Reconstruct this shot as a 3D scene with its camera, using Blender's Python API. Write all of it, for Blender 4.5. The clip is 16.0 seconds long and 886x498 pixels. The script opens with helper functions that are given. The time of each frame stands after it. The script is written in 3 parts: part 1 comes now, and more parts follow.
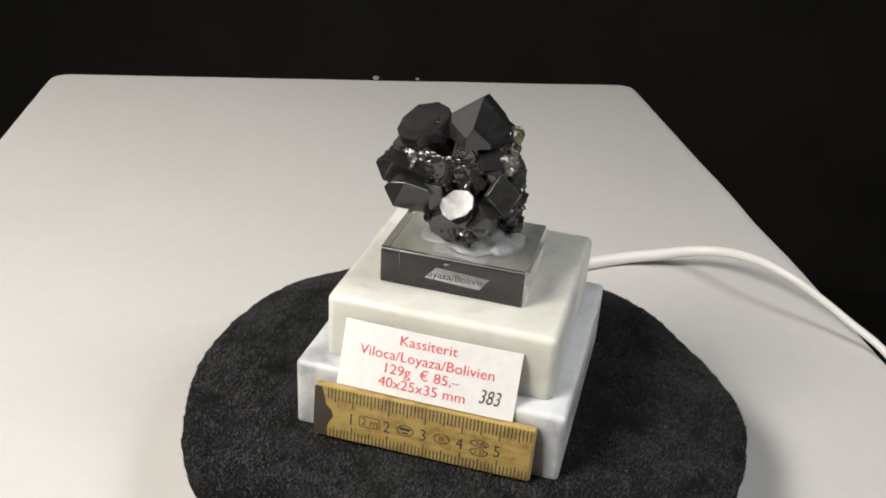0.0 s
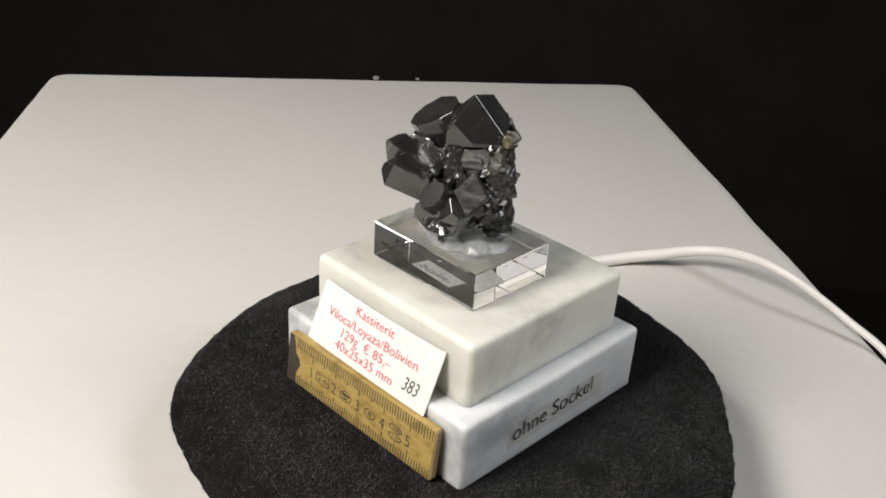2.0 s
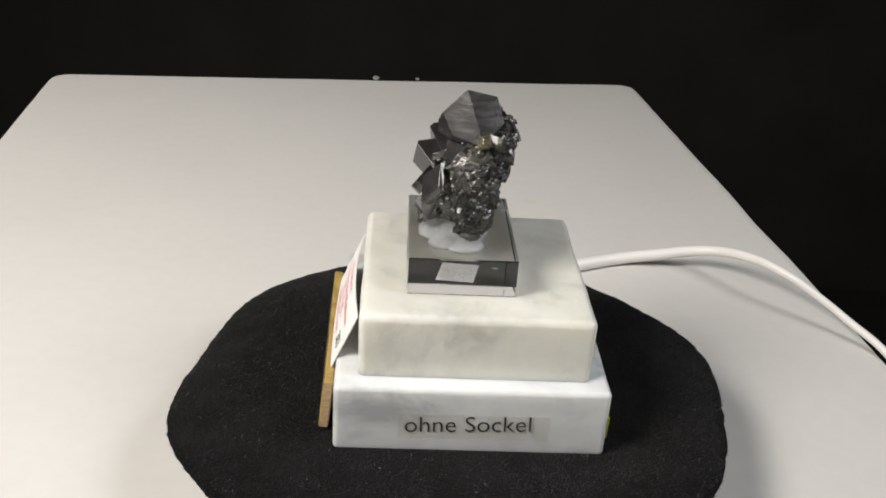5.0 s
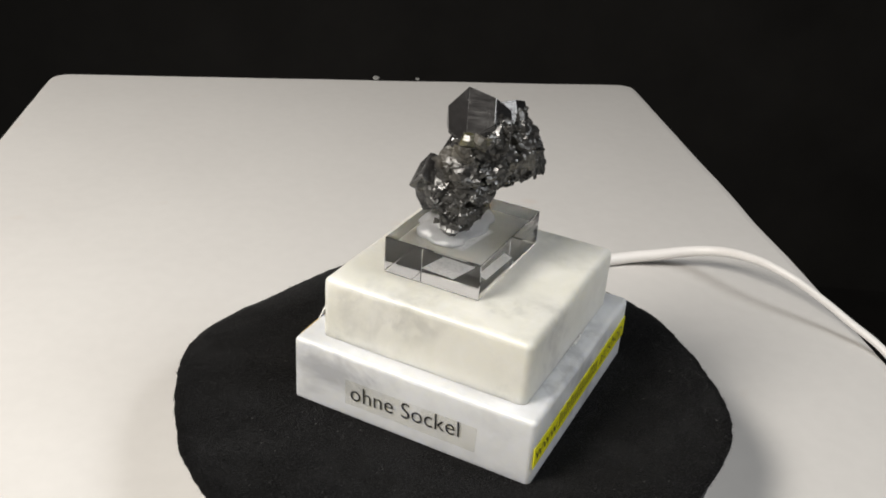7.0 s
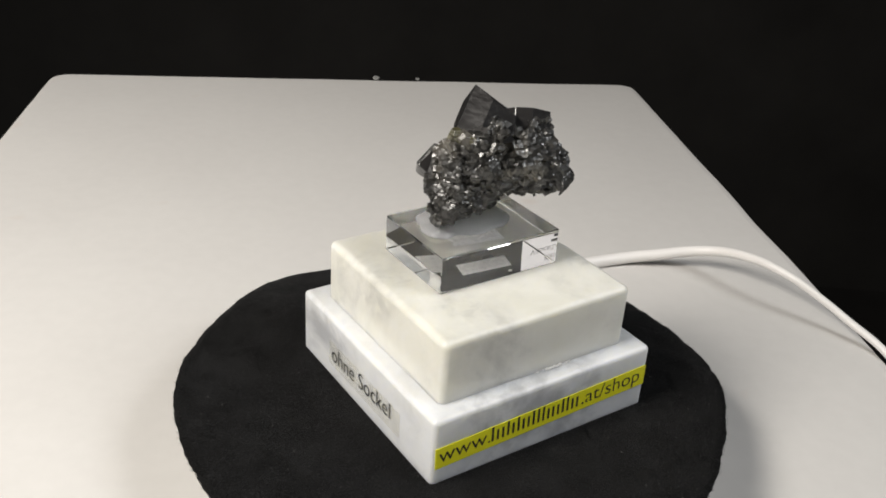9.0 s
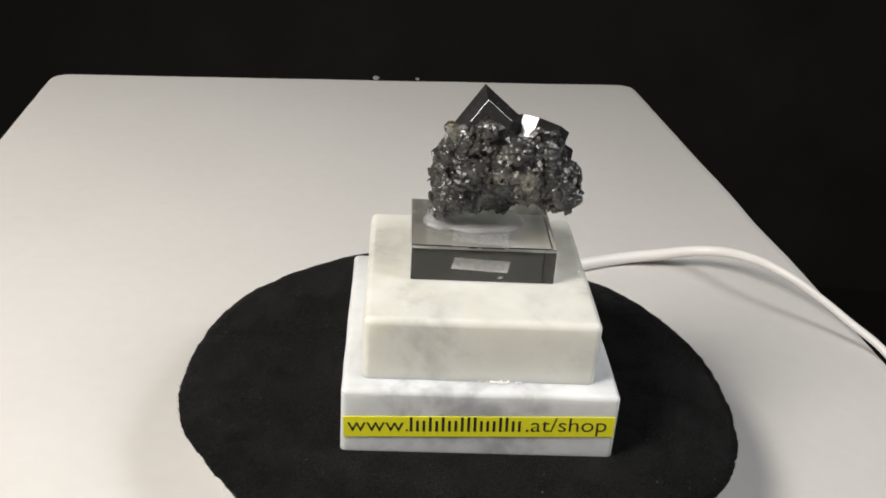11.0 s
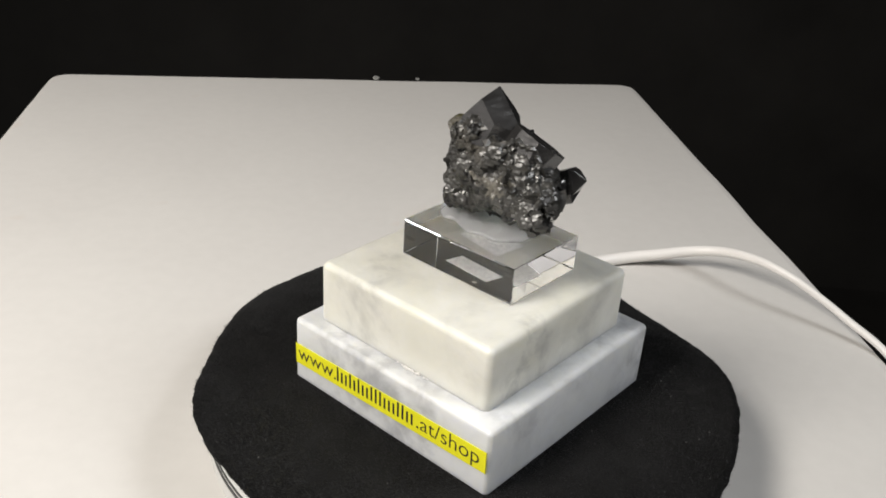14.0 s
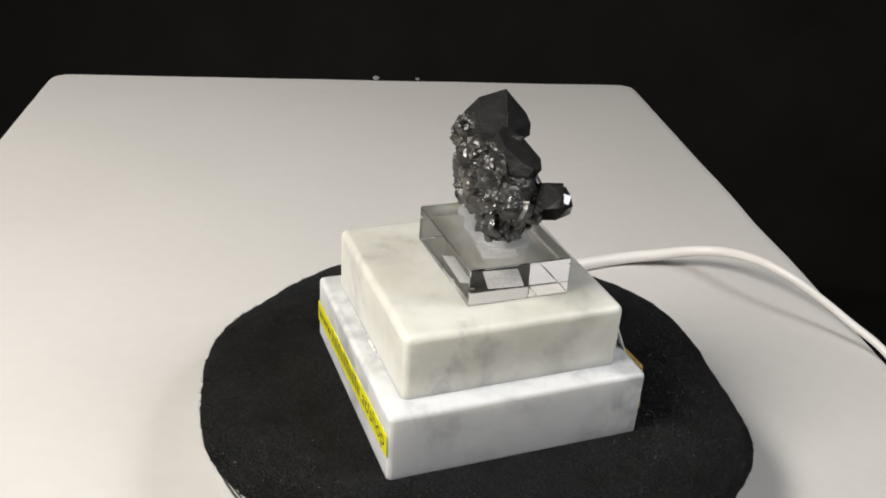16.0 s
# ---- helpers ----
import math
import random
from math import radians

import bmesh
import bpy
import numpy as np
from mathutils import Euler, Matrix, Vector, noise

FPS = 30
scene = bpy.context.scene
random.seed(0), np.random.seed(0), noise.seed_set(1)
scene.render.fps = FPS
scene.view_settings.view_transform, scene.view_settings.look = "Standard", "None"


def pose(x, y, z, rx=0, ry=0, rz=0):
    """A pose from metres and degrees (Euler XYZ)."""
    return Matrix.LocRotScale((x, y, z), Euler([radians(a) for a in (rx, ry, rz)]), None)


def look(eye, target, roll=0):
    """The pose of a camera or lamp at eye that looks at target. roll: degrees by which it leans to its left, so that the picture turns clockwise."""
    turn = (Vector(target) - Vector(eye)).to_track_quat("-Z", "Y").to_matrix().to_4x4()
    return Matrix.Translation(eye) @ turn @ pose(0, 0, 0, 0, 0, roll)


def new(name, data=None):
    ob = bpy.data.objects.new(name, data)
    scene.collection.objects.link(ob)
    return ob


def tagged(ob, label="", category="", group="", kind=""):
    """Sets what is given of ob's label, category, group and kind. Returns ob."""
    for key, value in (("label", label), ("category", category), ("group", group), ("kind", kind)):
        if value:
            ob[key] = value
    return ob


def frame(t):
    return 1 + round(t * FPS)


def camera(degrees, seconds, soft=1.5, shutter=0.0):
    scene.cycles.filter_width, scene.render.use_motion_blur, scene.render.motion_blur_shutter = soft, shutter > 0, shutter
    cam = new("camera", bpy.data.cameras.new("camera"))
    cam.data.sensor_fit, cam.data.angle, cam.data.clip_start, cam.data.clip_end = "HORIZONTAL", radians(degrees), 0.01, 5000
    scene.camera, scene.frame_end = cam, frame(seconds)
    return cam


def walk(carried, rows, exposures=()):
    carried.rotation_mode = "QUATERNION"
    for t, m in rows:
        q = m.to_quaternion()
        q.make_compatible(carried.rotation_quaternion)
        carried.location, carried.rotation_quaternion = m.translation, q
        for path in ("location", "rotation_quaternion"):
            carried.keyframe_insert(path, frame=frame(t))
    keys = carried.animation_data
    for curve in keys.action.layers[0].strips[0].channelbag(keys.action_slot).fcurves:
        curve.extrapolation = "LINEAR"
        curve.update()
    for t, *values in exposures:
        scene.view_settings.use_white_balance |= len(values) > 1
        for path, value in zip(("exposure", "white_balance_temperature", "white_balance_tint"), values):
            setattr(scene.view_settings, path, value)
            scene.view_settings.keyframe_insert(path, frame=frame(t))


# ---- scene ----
# ---- camera: it stands still beside a slowly turning display stand ----
CM = 0.01
cam = camera(49.57, 16.0, soft=1.8)
EYE = look((0.0, -0.24042, 0.17059), (-0.009875, 0.024216, 0.029566), 3.84)
walk(cam, [(0.0, EYE), (16.0, EYE)])

# ---- light: a dim dark room, three broad soft lamps round the table, the second under a shade ----
world = bpy.data.worlds.new("dark_room")
scene.world = world
world.use_nodes = True
world.node_tree.nodes["Background"].inputs[0].default_value = (0.95, 0.97, 1.0, 1)
world.node_tree.nodes["Background"].inputs[1].default_value = 0.012


def area_lamp(name, eye, target, width, height, watts, colour):
    data = bpy.data.lights.new(name, "AREA")
    data.shape, data.size, data.size_y, data.energy, data.color = "RECTANGLE", width, height, watts, colour
    lamp = new(name, data)
    lamp.matrix_world = look(eye, target)
    return tagged(lamp, kind="structure")


area_lamp("lamp_1", (-0.43, -0.29, 0.53), (-0.20, -0.05, 0.0), 0.26, 0.26, 7.0, (1.0, 0.945, 0.87))
shaded = area_lamp("lamp_2", (0.66, -0.12, 0.72), (-0.02, -0.06, 0.02), 0.38, 0.38, 1.25, (0.97, 0.98, 0.99))
shaded.data.spread = radians(90)
area_lamp("lamp_3", (-0.80, 0.04, 0.44), (0.0, -0.06, 0.04), 1.2, 0.4, 1.0, (1.0, 0.95, 0.92))
scene.view_settings.exposure = 0.0


# ---- materials ----
def material(name, base=(0.5, 0.5, 0.5), rough=0.5, **inputs):
    """A principled material and handles to its nodes."""
    mat = bpy.data.materials.new(name)
    mat.use_nodes = True
    nodes, links = mat.node_tree.nodes, mat.node_tree.links
    bsdf = nodes["Principled BSDF"]
    bsdf.inputs["Base Color"].default_value = (*base, 1)
    bsdf.inputs["Roughness"].default_value = rough
    for key, value in inputs.items():
        bsdf.inputs[key.replace("_", " ")].default_value = value
    return mat, nodes, links, bsdf


def coords(nodes, links, scale=(1, 1, 1)):
    tc, mp = nodes.new("ShaderNodeTexCoord"), nodes.new("ShaderNodeMapping")
    mp.inputs["Scale"].default_value = scale
    links.new(tc.outputs["Object"], mp.inputs["Vector"])
    return mp.outputs["Vector"]


def grain(nodes, links, vec, scale, detail=4.0, rough=0.55, distort=0.0):
    n = nodes.new("ShaderNodeTexNoise")
    n.inputs["Scale"].default_value, n.inputs["Detail"].default_value = scale, detail
    n.inputs["Roughness"].default_value, n.inputs["Distortion"].default_value = rough, distort
    links.new(vec, n.inputs["Vector"])
    return n.outputs["Fac"]


def ramp(nodes, links, fac, *stops):
    r = nodes.new("ShaderNodeValToRGB")
    while len(r.color_ramp.elements) < len(stops):
        r.color_ramp.elements.new(0.5)
    for e, (p, c) in zip(r.color_ramp.elements, stops):
        e.position, e.color = p, (*c, 1) if len(c) == 3 else c
    links.new(fac, r.inputs["Fac"])
    return r.outputs["Color"]


def mixed(nodes, links, a, b, fac, kind="MIX"):
    m = nodes.new("ShaderNodeMix")
    m.data_type, m.blend_type = "RGBA", kind
    for sock, value in ((m.inputs[0], fac), (m.inputs[6], a), (m.inputs[7], b)):
        if isinstance(value, bpy.types.NodeSocket):
            links.new(value, sock)
        else:
            sock.default_value = value if not isinstance(value, tuple) else (*value, 1)
    return m.outputs[2]


def bump(nodes, links, bsdf, fac, strength, distance):
    b = nodes.new("ShaderNodeBump")
    b.inputs["Strength"].default_value, b.inputs["Distance"].default_value = strength, distance
    links.new(fac, b.inputs["Height"])
    links.new(b.outputs["Normal"], bsdf.inputs["Normal"])


def marble(name, light, warm, vein, shift, depth):
    """Polished white marble with soft cloudy veins."""
    mat, nodes, links, bsdf = material(name, light, 0.33)
    vec = coords(nodes, links)
    mp = nodes.new("ShaderNodeMapping")
    mp.inputs["Location"].default_value = shift
    mp.inputs["Rotation"].default_value = (0.5, 0.6, 0.9)
    links.new(vec, mp.inputs["Vector"])
    v = mp.outputs["Vector"]
    cloud = grain(nodes, links, v, 34, 5, 0.6, 0.8)
    mp2 = nodes.new("ShaderNodeMapping")
    mp2.inputs["Scale"].default_value = (1.0, 0.7, 0.9)
    links.new(v, mp2.inputs["Vector"])
    veins = grain(nodes, links, mp2.outputs["Vector"], 36, 5, 0.6, 0.35)
    body = ramp(nodes, links, cloud, (0.32, warm), (0.62, light))
    mask = ramp(nodes, links, veins, (0.49, (0, 0, 0)), (0.57, (depth * 0.2,) * 3), (0.67, (depth,) * 3))
    fine = ramp(nodes, links, grain(nodes, links, v, 52, 4, 0.55, 0.6), (0.50, (0, 0, 0)), (0.60, (0.10, 0.10, 0.10)), (0.70, (0.34, 0.34, 0.34)))
    body = mixed(nodes, links, body, vein, fine)
    col = mixed(nodes, links, body, vein, mask)
    where = ramp(nodes, links, grain(nodes, links, v, 24, 2, 0.5, 0.2), (0.47, (0, 0, 0)), (0.60, (1, 1, 1)))
    fleck = ramp(nodes, links, grain(nodes, links, v, 125, 4, 0.6, 0.3), (0.46, (0, 0, 0)), (0.68, (0.75, 0.75, 0.75)))
    col = mixed(nodes, links, col, vein, mixed(nodes, links, where, fleck, 1.0, "MULTIPLY"))
    links.new(col, bsdf.inputs["Base Color"])
    bsdf.inputs["Subsurface Weight"].default_value = 0.6
    bsdf.inputs["Subsurface Radius"].default_value = (1.0, 0.95, 0.8)
    bsdf.inputs["Subsurface Scale"].default_value = 0.006
    rough = ramp(nodes, links, grain(nodes, links, vec, 260, 3), (0.3, (0.28, 0.28, 0.28)), (0.7, (0.42, 0.42, 0.42)))
    links.new(rough, bsdf.inputs["Roughness"])
    bump(nodes, links, bsdf, grain(nodes, links, vec, 900, 4), 0.05, 0.0003)
    return mat


M_MARBLE_LOW = marble("white_marble", (0.75, 0.765, 0.78), (0.67, 0.685, 0.695), (0.38, 0.39, 0.41), (0.013, 0.02, 0.0), 0.85)
M_MARBLE_UP = marble("ivory_marble", (0.74, 0.735, 0.685), (0.65, 0.645, 0.575), (0.38, 0.38, 0.36), (0.047, 0.061, 0.03), 0.6)


def table_paint():
    mat, nodes, links, bsdf = material("white_table_top", (0.72, 0.70, 0.67), 0.55)
    vec = coords(nodes, links)
    wide = ramp(nodes, links, grain(nodes, links, vec, 9, 3), (0.3, (0.605, 0.589, 0.568)), (0.7, (0.632, 0.617, 0.595)))
    fine = ramp(nodes, links, grain(nodes, links, vec, 160, 5), (0.35, (0.975, 0.975, 0.975)), (0.65, (1, 1, 1)))
    col = mixed(nodes, links, wide, fine, 1.0, "MULTIPLY")
    spots = ramp(nodes, links, grain(nodes, links, vec, 31, 2), (0.70, (0, 0, 0)), (0.78, (0.35, 0.35, 0.35)))
    links.new(mixed(nodes, links, col, (0.56, 0.47, 0.40), spots), bsdf.inputs["Base Color"])
    bump(nodes, links, bsdf, grain(nodes, links, vec, 900, 5), 0.05, 0.0003)
    return mat


M_TABLE = table_paint()


def velvet():
    mat, nodes, links, bsdf = material("black_velvet", (0.008, 0.008, 0.009), 0.9)
    vec = coords(nodes, links)
    crush = ramp(nodes, links, grain(nodes, links, vec, 70, 5, 0.65, 0.5), (0.40, (0.003, 0.003, 0.0031)), (0.72, (0.012, 0.012, 0.0126)))
    nap = ramp(nodes, links, grain(nodes, links, vec, 1500, 3), (0.45, (0.35, 0.35, 0.35)), (0.7, (1.5, 1.5, 1.5)))
    links.new(mixed(nodes, links, crush, nap, 1.0, "MULTIPLY"), bsdf.inputs["Base Color"])
    bsdf.inputs["Sheen Weight"].default_value = 0.04
    bsdf.inputs["Sheen Roughness"].default_value = 0.4
    bsdf.inputs["Specular IOR Level"].default_value = 0.12
    bump(nodes, links, bsdf, grain(nodes, links, vec, 2600, 4), 0.9, 0.0008)
    return mat


M_VELVET = velvet()
M_PILE, _n, _l, _b = material("velvet_pile", (0.017, 0.017, 0.0182), 0.5, Specular_IOR_Level=0.35)
M_LINT = material("lint", (0.20, 0.20, 0.19), 0.8)[0]
M_DUST = material("grey_dust", (0.16, 0.16, 0.155), 0.8)[0]


def acrylic_glass():
    mat, nodes, links, bsdf = material("clear_acrylic", (0.985, 0.985, 0.988), 0.012, Transmission_Weight=1.0, IOR=1.49)
    vec = coords(nodes, links)
    r = ramp(nodes, links, grain(nodes, links, vec, 90, 6, 0.7), (0.45, (0.004, 0.004, 0.004)), (0.8, (0.05, 0.05, 0.05)))
    links.new(r, bsdf.inputs["Roughness"])
    return mat


M_ACRYLIC = acrylic_glass()


def hot_glue():
    mat, nodes, links, bsdf = material("hot_glue", (0.92, 0.935, 0.95), 0.3, Transmission_Weight=0.8, IOR=1.42)
    bump(nodes, links, bsdf, grain(nodes, links, coords(nodes, links), 260, 3), 0.2, 0.001)
    return mat


M_GLUE = hot_glue()


def paper():
    mat, nodes, links, bsdf = material("white_card", (0.83, 0.82, 0.80), 0.7)
    vec = coords(nodes, links)
    links.new(ramp(nodes, links, grain(nodes, links, vec, 400, 4), (0.3, (0.79, 0.78, 0.76)), (0.7, (0.86, 0.85, 0.84))), bsdf.inputs["Base Color"])
    bump(nodes, links, bsdf, grain(nodes, links, vec, 1800, 3), 0.08, 0.0003)
    return mat


M_PAPER = paper()


def stuck_paper():
    mat, nodes, links, bsdf = material("stuck_paper", (0.6, 0.6, 0.6), 0.6)
    vec = coords(nodes, links)
    links.new(ramp(nodes, links, grain(nodes, links, vec, 1100, 4, 0.7), (0.34, (0.62, 0.62, 0.62)), (0.56, (0.88, 0.88, 0.87))), bsdf.inputs["Base Color"])
    return mat


M_STUCK = stuck_paper()
M_RED = material("red_ink", (0.74, 0.075, 0.105), 0.6)[0]
M_BLACK = material("black_ink", (0.018, 0.018, 0.02), 0.5)[0]
M_GREYINK = material("grey_black_ink", (0.05, 0.052, 0.05), 0.6)[0]


def ruler_wood():
    mat, nodes, links, bsdf = material("yellow_lacquered_wood", (0.5, 0.33, 0.08), 0.34)
    vec = coords(nodes, links, (1, 6, 14))
    fibre = ramp(nodes, links, grain(nodes, links, vec, 60, 6, 0.65), (0.3, (0.37, 0.255, 0.075)), (0.7, (0.52, 0.375, 0.13)))
    dirt = ramp(nodes, links, grain(nodes, links, coords(nodes, links), 170, 5, 0.7), (0.36, (0.55, 0.50, 0.42)), (0.52, (1, 1, 1)))
    links.new(mixed(nodes, links, fibre, dirt, 0.7, "MULTIPLY"), bsdf.inputs["Base Color"])
    bump(nodes, links, bsdf, grain(nodes, links, vec, 200, 4), 0.1, 0.0004)
    return mat


def bare_wood():
    mat, nodes, links, bsdf = material("bare_wood_end", (0.5, 0.36, 0.2), 0.65)
    vec = coords(nodes, links, (1, 1, 8))
    links.new(ramp(nodes, links, grain(nodes, links, vec, 300, 5), (0.3, (0.40, 0.27, 0.14)), (0.7, (0.58, 0.43, 0.26))), bsdf.inputs["Base Color"])
    return mat


M_RULER, M_WOODEND = ruler_wood(), bare_wood()
M_WORN = material("dark_worn_patch", (0.055, 0.046, 0.034), 0.5)[0]


def film(name, colour, clear):
    """A thin sticker; clear: how much of the stone shows through."""
    mat, nodes, links, bsdf = material(name, colour, 0.25)
    vec = coords(nodes, links)
    links.new(ramp(nodes, links, grain(nodes, links, vec, 350, 4), (0.3, tuple(c * 0.94 for c in colour)), (0.7, colour)), bsdf.inputs["Base Color"])
    bsdf.inputs["Alpha"].default_value = 1 - clear
    return mat


M_YELLOW = film("yellow_sticker", (0.86, 0.82, 0.03), 0.0)
M_CLEARFILM = film("clear_sticker", (0.50, 0.46, 0.30), 0.92)
M_PLATTER = material("light_grey_plastic", (0.55, 0.55, 0.54), 0.4)[0]
M_GROOVE = material("dark_groove", (0.04, 0.04, 0.04), 0.6)[0]
M_CABLE = material("white_cable", (0.78, 0.76, 0.74), 0.38)[0]


def dark_cloth():
    mat, nodes, links, bsdf = material("black_backdrop_cloth", (0.012, 0.0115, 0.011), 0.95, Specular_IOR_Level=0.1)
    vec = coords(nodes, links)
    links.new(ramp(nodes, links, grain(nodes, links, vec, 5, 5), (0.3, (0.042, 0.041, 0.040)), (0.7, (0.060, 0.058, 0.056))), bsdf.inputs["Base Color"])
    return mat


M_DARK = dark_cloth()


def crystal_black(name, low, high, rough, fine, relief=0.25, dusty=0.2, brown=0.0, ior=1.85):
    """Adamantine, near black tin-ore crystal with striations and smudges."""
    mat, nodes, links, bsdf = material(name, low, rough, IOR=ior)
    vec = coords(nodes, links)
    c = ramp(nodes, links, grain(nodes, links, vec, 130, 6, 0.65, 0.4), (0.35, low), (0.7, high))
    dust = ramp(nodes, links, grain(nodes, links, coords(nodes, links, (1, 2.2, 0.5)), 520, 6, 0.75), (0.55, (0, 0, 0)), (0.85, (dusty, dusty, dusty)))
    c = mixed(nodes, links, c, (0.16, 0.155, 0.15), dust)
    if brown:
        zone = ramp(nodes, links, grain(nodes, links, vec, 75, 3), (0.52, (0, 0, 0)), (0.66, (brown, brown, brown)))
        c = mixed(nodes, links, c, (0.13, 0.115, 0.088), zone)
    links.new(c, bsdf.inputs["Base Color"])
    streak = coords(nodes, links, (1.0, 0.8, 5.0))
    r = ramp(nodes, links, grain(nodes, links, streak, 170, 6, 0.7, 0.3), (0.3, (rough * 0.5,) * 3), (0.75, (min(1, rough * 2.2),) * 3))
    links.new(r, bsdf.inputs["Roughness"])
    bump(nodes, links, bsdf, grain(nodes, links, coords(nodes, links, (1, 1, 3)), fine, 5, 0.6), relief, 0.0006)
    return mat


M_CRYSTAL = crystal_black("black_crystal", (0.018, 0.0173, 0.0173), (0.035, 0.034, 0.034), 0.15, 180, 0.10, 0.26, 0.0, 1.85)
M_MATRIX = crystal_black("dark_matrix", (0.012, 0.0116, 0.0105), (0.036, 0.035, 0.031), 0.29, 700, 0.2, 0.2, 0.3)
M_PALE = crystal_black("pale_quartz_matrix", (0.04, 0.037, 0.03), (0.18, 0.168, 0.14), 0.25, 800)
M_PYRITE = crystal_black("yellowish_mica", (0.02, 0.018, 0.010), (0.14, 0.13, 0.06), 0.2, 800)


# ---- building helpers: all lengths in centimetres ----
def link_mesh(name, bm, mat, smooth=False):
    bmesh.ops.scale(bm, vec=(CM, CM, CM), verts=bm.verts)
    me = bpy.data.meshes.new(name)
    bm.to_mesh(me)
    bm.free()
    for m in mat if isinstance(mat, (list, tuple)) else (mat,):
        me.materials.append(m)
    if smooth:
        for p in me.polygons:
            p.use_smooth = True
    return me


def thing(name, label, category, bm=None, mat=None, smooth=False, kind="", group=""):
    ob = new(name, link_mesh(name, bm, mat, smooth) if bm else None)
    return tagged(ob, label, category, group, kind)


def part(name, bm, mat, parent, label="", smooth=False, kind=""):
    ob = new(name, link_mesh(name, bm, mat, smooth))
    ob.parent = parent
    return tagged(ob, label, kind=kind)


def box(x0, x1, y0, y1, z0, z1, bevel=0.0, segments=2, bm=None):
    bm = bm or bmesh.new()
    made = bmesh.ops.create_cube(bm, size=1)["verts"]
    for v in made:
        v.co = Vector((x0 + (v.co.x + 0.5) * (x1 - x0), y0 + (v.co.y + 0.5) * (y1 - y0), z0 + (v.co.z + 0.5) * (z1 - z0)))
    if bevel:
        edges = {e for v in made for e in v.link_edges}
        bmesh.ops.bevel(bm, geom=list(edges), offset=bevel, segments=segments, profile=0.5, affect="EDGES")
    return bm


def slab(half_x, half_y, cx, cy, z0, z1, bevel, wobble, seed):
    """A hand-ground stone slab: rounded edges that wander a little."""
    bm = box(cx - half_x, cx + half_x, cy - half_y, cy + half_y, z0, z1)
    flat = [e for e in bm.edges if abs(e.verts[0].co.z - e.verts[1].co.z) < 0.01]
    bmesh.ops.subdivide_edges(bm, edges=flat, cuts=9, use_grid_fill=True)
    sharp = [e for e in bm.edges if len(e.link_faces) == 2 and e.calc_face_angle() > 1.0 and max(v.co.z for v in e.verts) > z0 + 0.01]
    bmesh.ops.bevel(bm, geom=sharp, offset=bevel, segments=5, profile=0.5, affect="EDGES")
    for e in bm.edges:
        if max(v.co.z for v in e.verts) < z0 + 0.01:
            e.smooth = False
    for v in bm.verts:
        if v.co.z > z0 + 0.02:
            n = noise.noise_vector(v.co * 0.9 + Vector((seed, 0, 0)))
            v.co += Vector((n.x, n.y, n.z * 0.4)) * wobble
    return bm


def lettering(name, text, size, mat, parent, m, label="", stretch=1.0, shear=0.0, align="LEFT", bend=None, outer=Matrix()):
    """Letters as one flat mesh part; m places their baseline, in centimetres, on a sheet that bend bows and outer places."""
    curve = bpy.data.curves.new(name, "FONT")
    curve.body, curve.size, curve.shear, curve.align_x, curve.resolution_u = text, size, shear, align, 4
    curve.offset = -0.005 * size
    tmp = bpy.data.objects.new(name, curve)
    me = bpy.data.meshes.new_from_object(tmp)
    bpy.data.objects.remove(tmp)
    me.name = name
    me.transform(m @ Matrix.Diagonal((stretch, 1, 1, 1)))
    for v in me.vertices if bend else ():
        v.co.z += bend(v.co.x, v.co.y)
    me.transform(Matrix.Scale(CM, 4) @ outer)
    me.materials.clear()
    me.materials.append(mat)
    ob = new(name, me)
    ob.parent = parent
    return tagged(ob, label)


# ---- the large structure ----
TABLE_Z = -2.5


def room():
    """A dark room round the table."""
    for name, dims in (
        ("floor", (-150, 150, -150, 150, -82, -77)),
        ("ceiling", (-150, 150, -150, 150, 170, 175)),
        ("wall_north", (-150, 150, 150, 155, -77, 170)),
        ("wall_south", (-150, 150, -155, -150, -77, 170)),
        ("wall_east", (150, 155, -150, 150, -77, 170)),
        ("wall_west", (-155, -150, -150, 150, -77, 170)),
    ):
        thing(name, "black unlit " + name.split("_")[0] + " of a dark room", name.split("_")[0], box(*dims), M_DARK, kind="structure")


def rounded_outline(width, depth, radius, steps=6):
    pts = []
    for cx, cy, a0 in ((width - radius, depth - radius, 0), (radius, depth - radius, 90), (radius, radius, 180), (width - radius, radius, 270)):
        for k in range(steps + 1):
            a = radians(a0 + 90 * k / steps)
            pts.append(Vector((cx + radius * math.cos(a), cy + radius * math.sin(a), 0)))
    out = []
    for p, q in zip(pts, pts[1:] + pts[:1]):
        n = max(1, int((q - p).length / 1.2))
        out += [p.lerp(q, k / n) for k in range(n)]
    return out


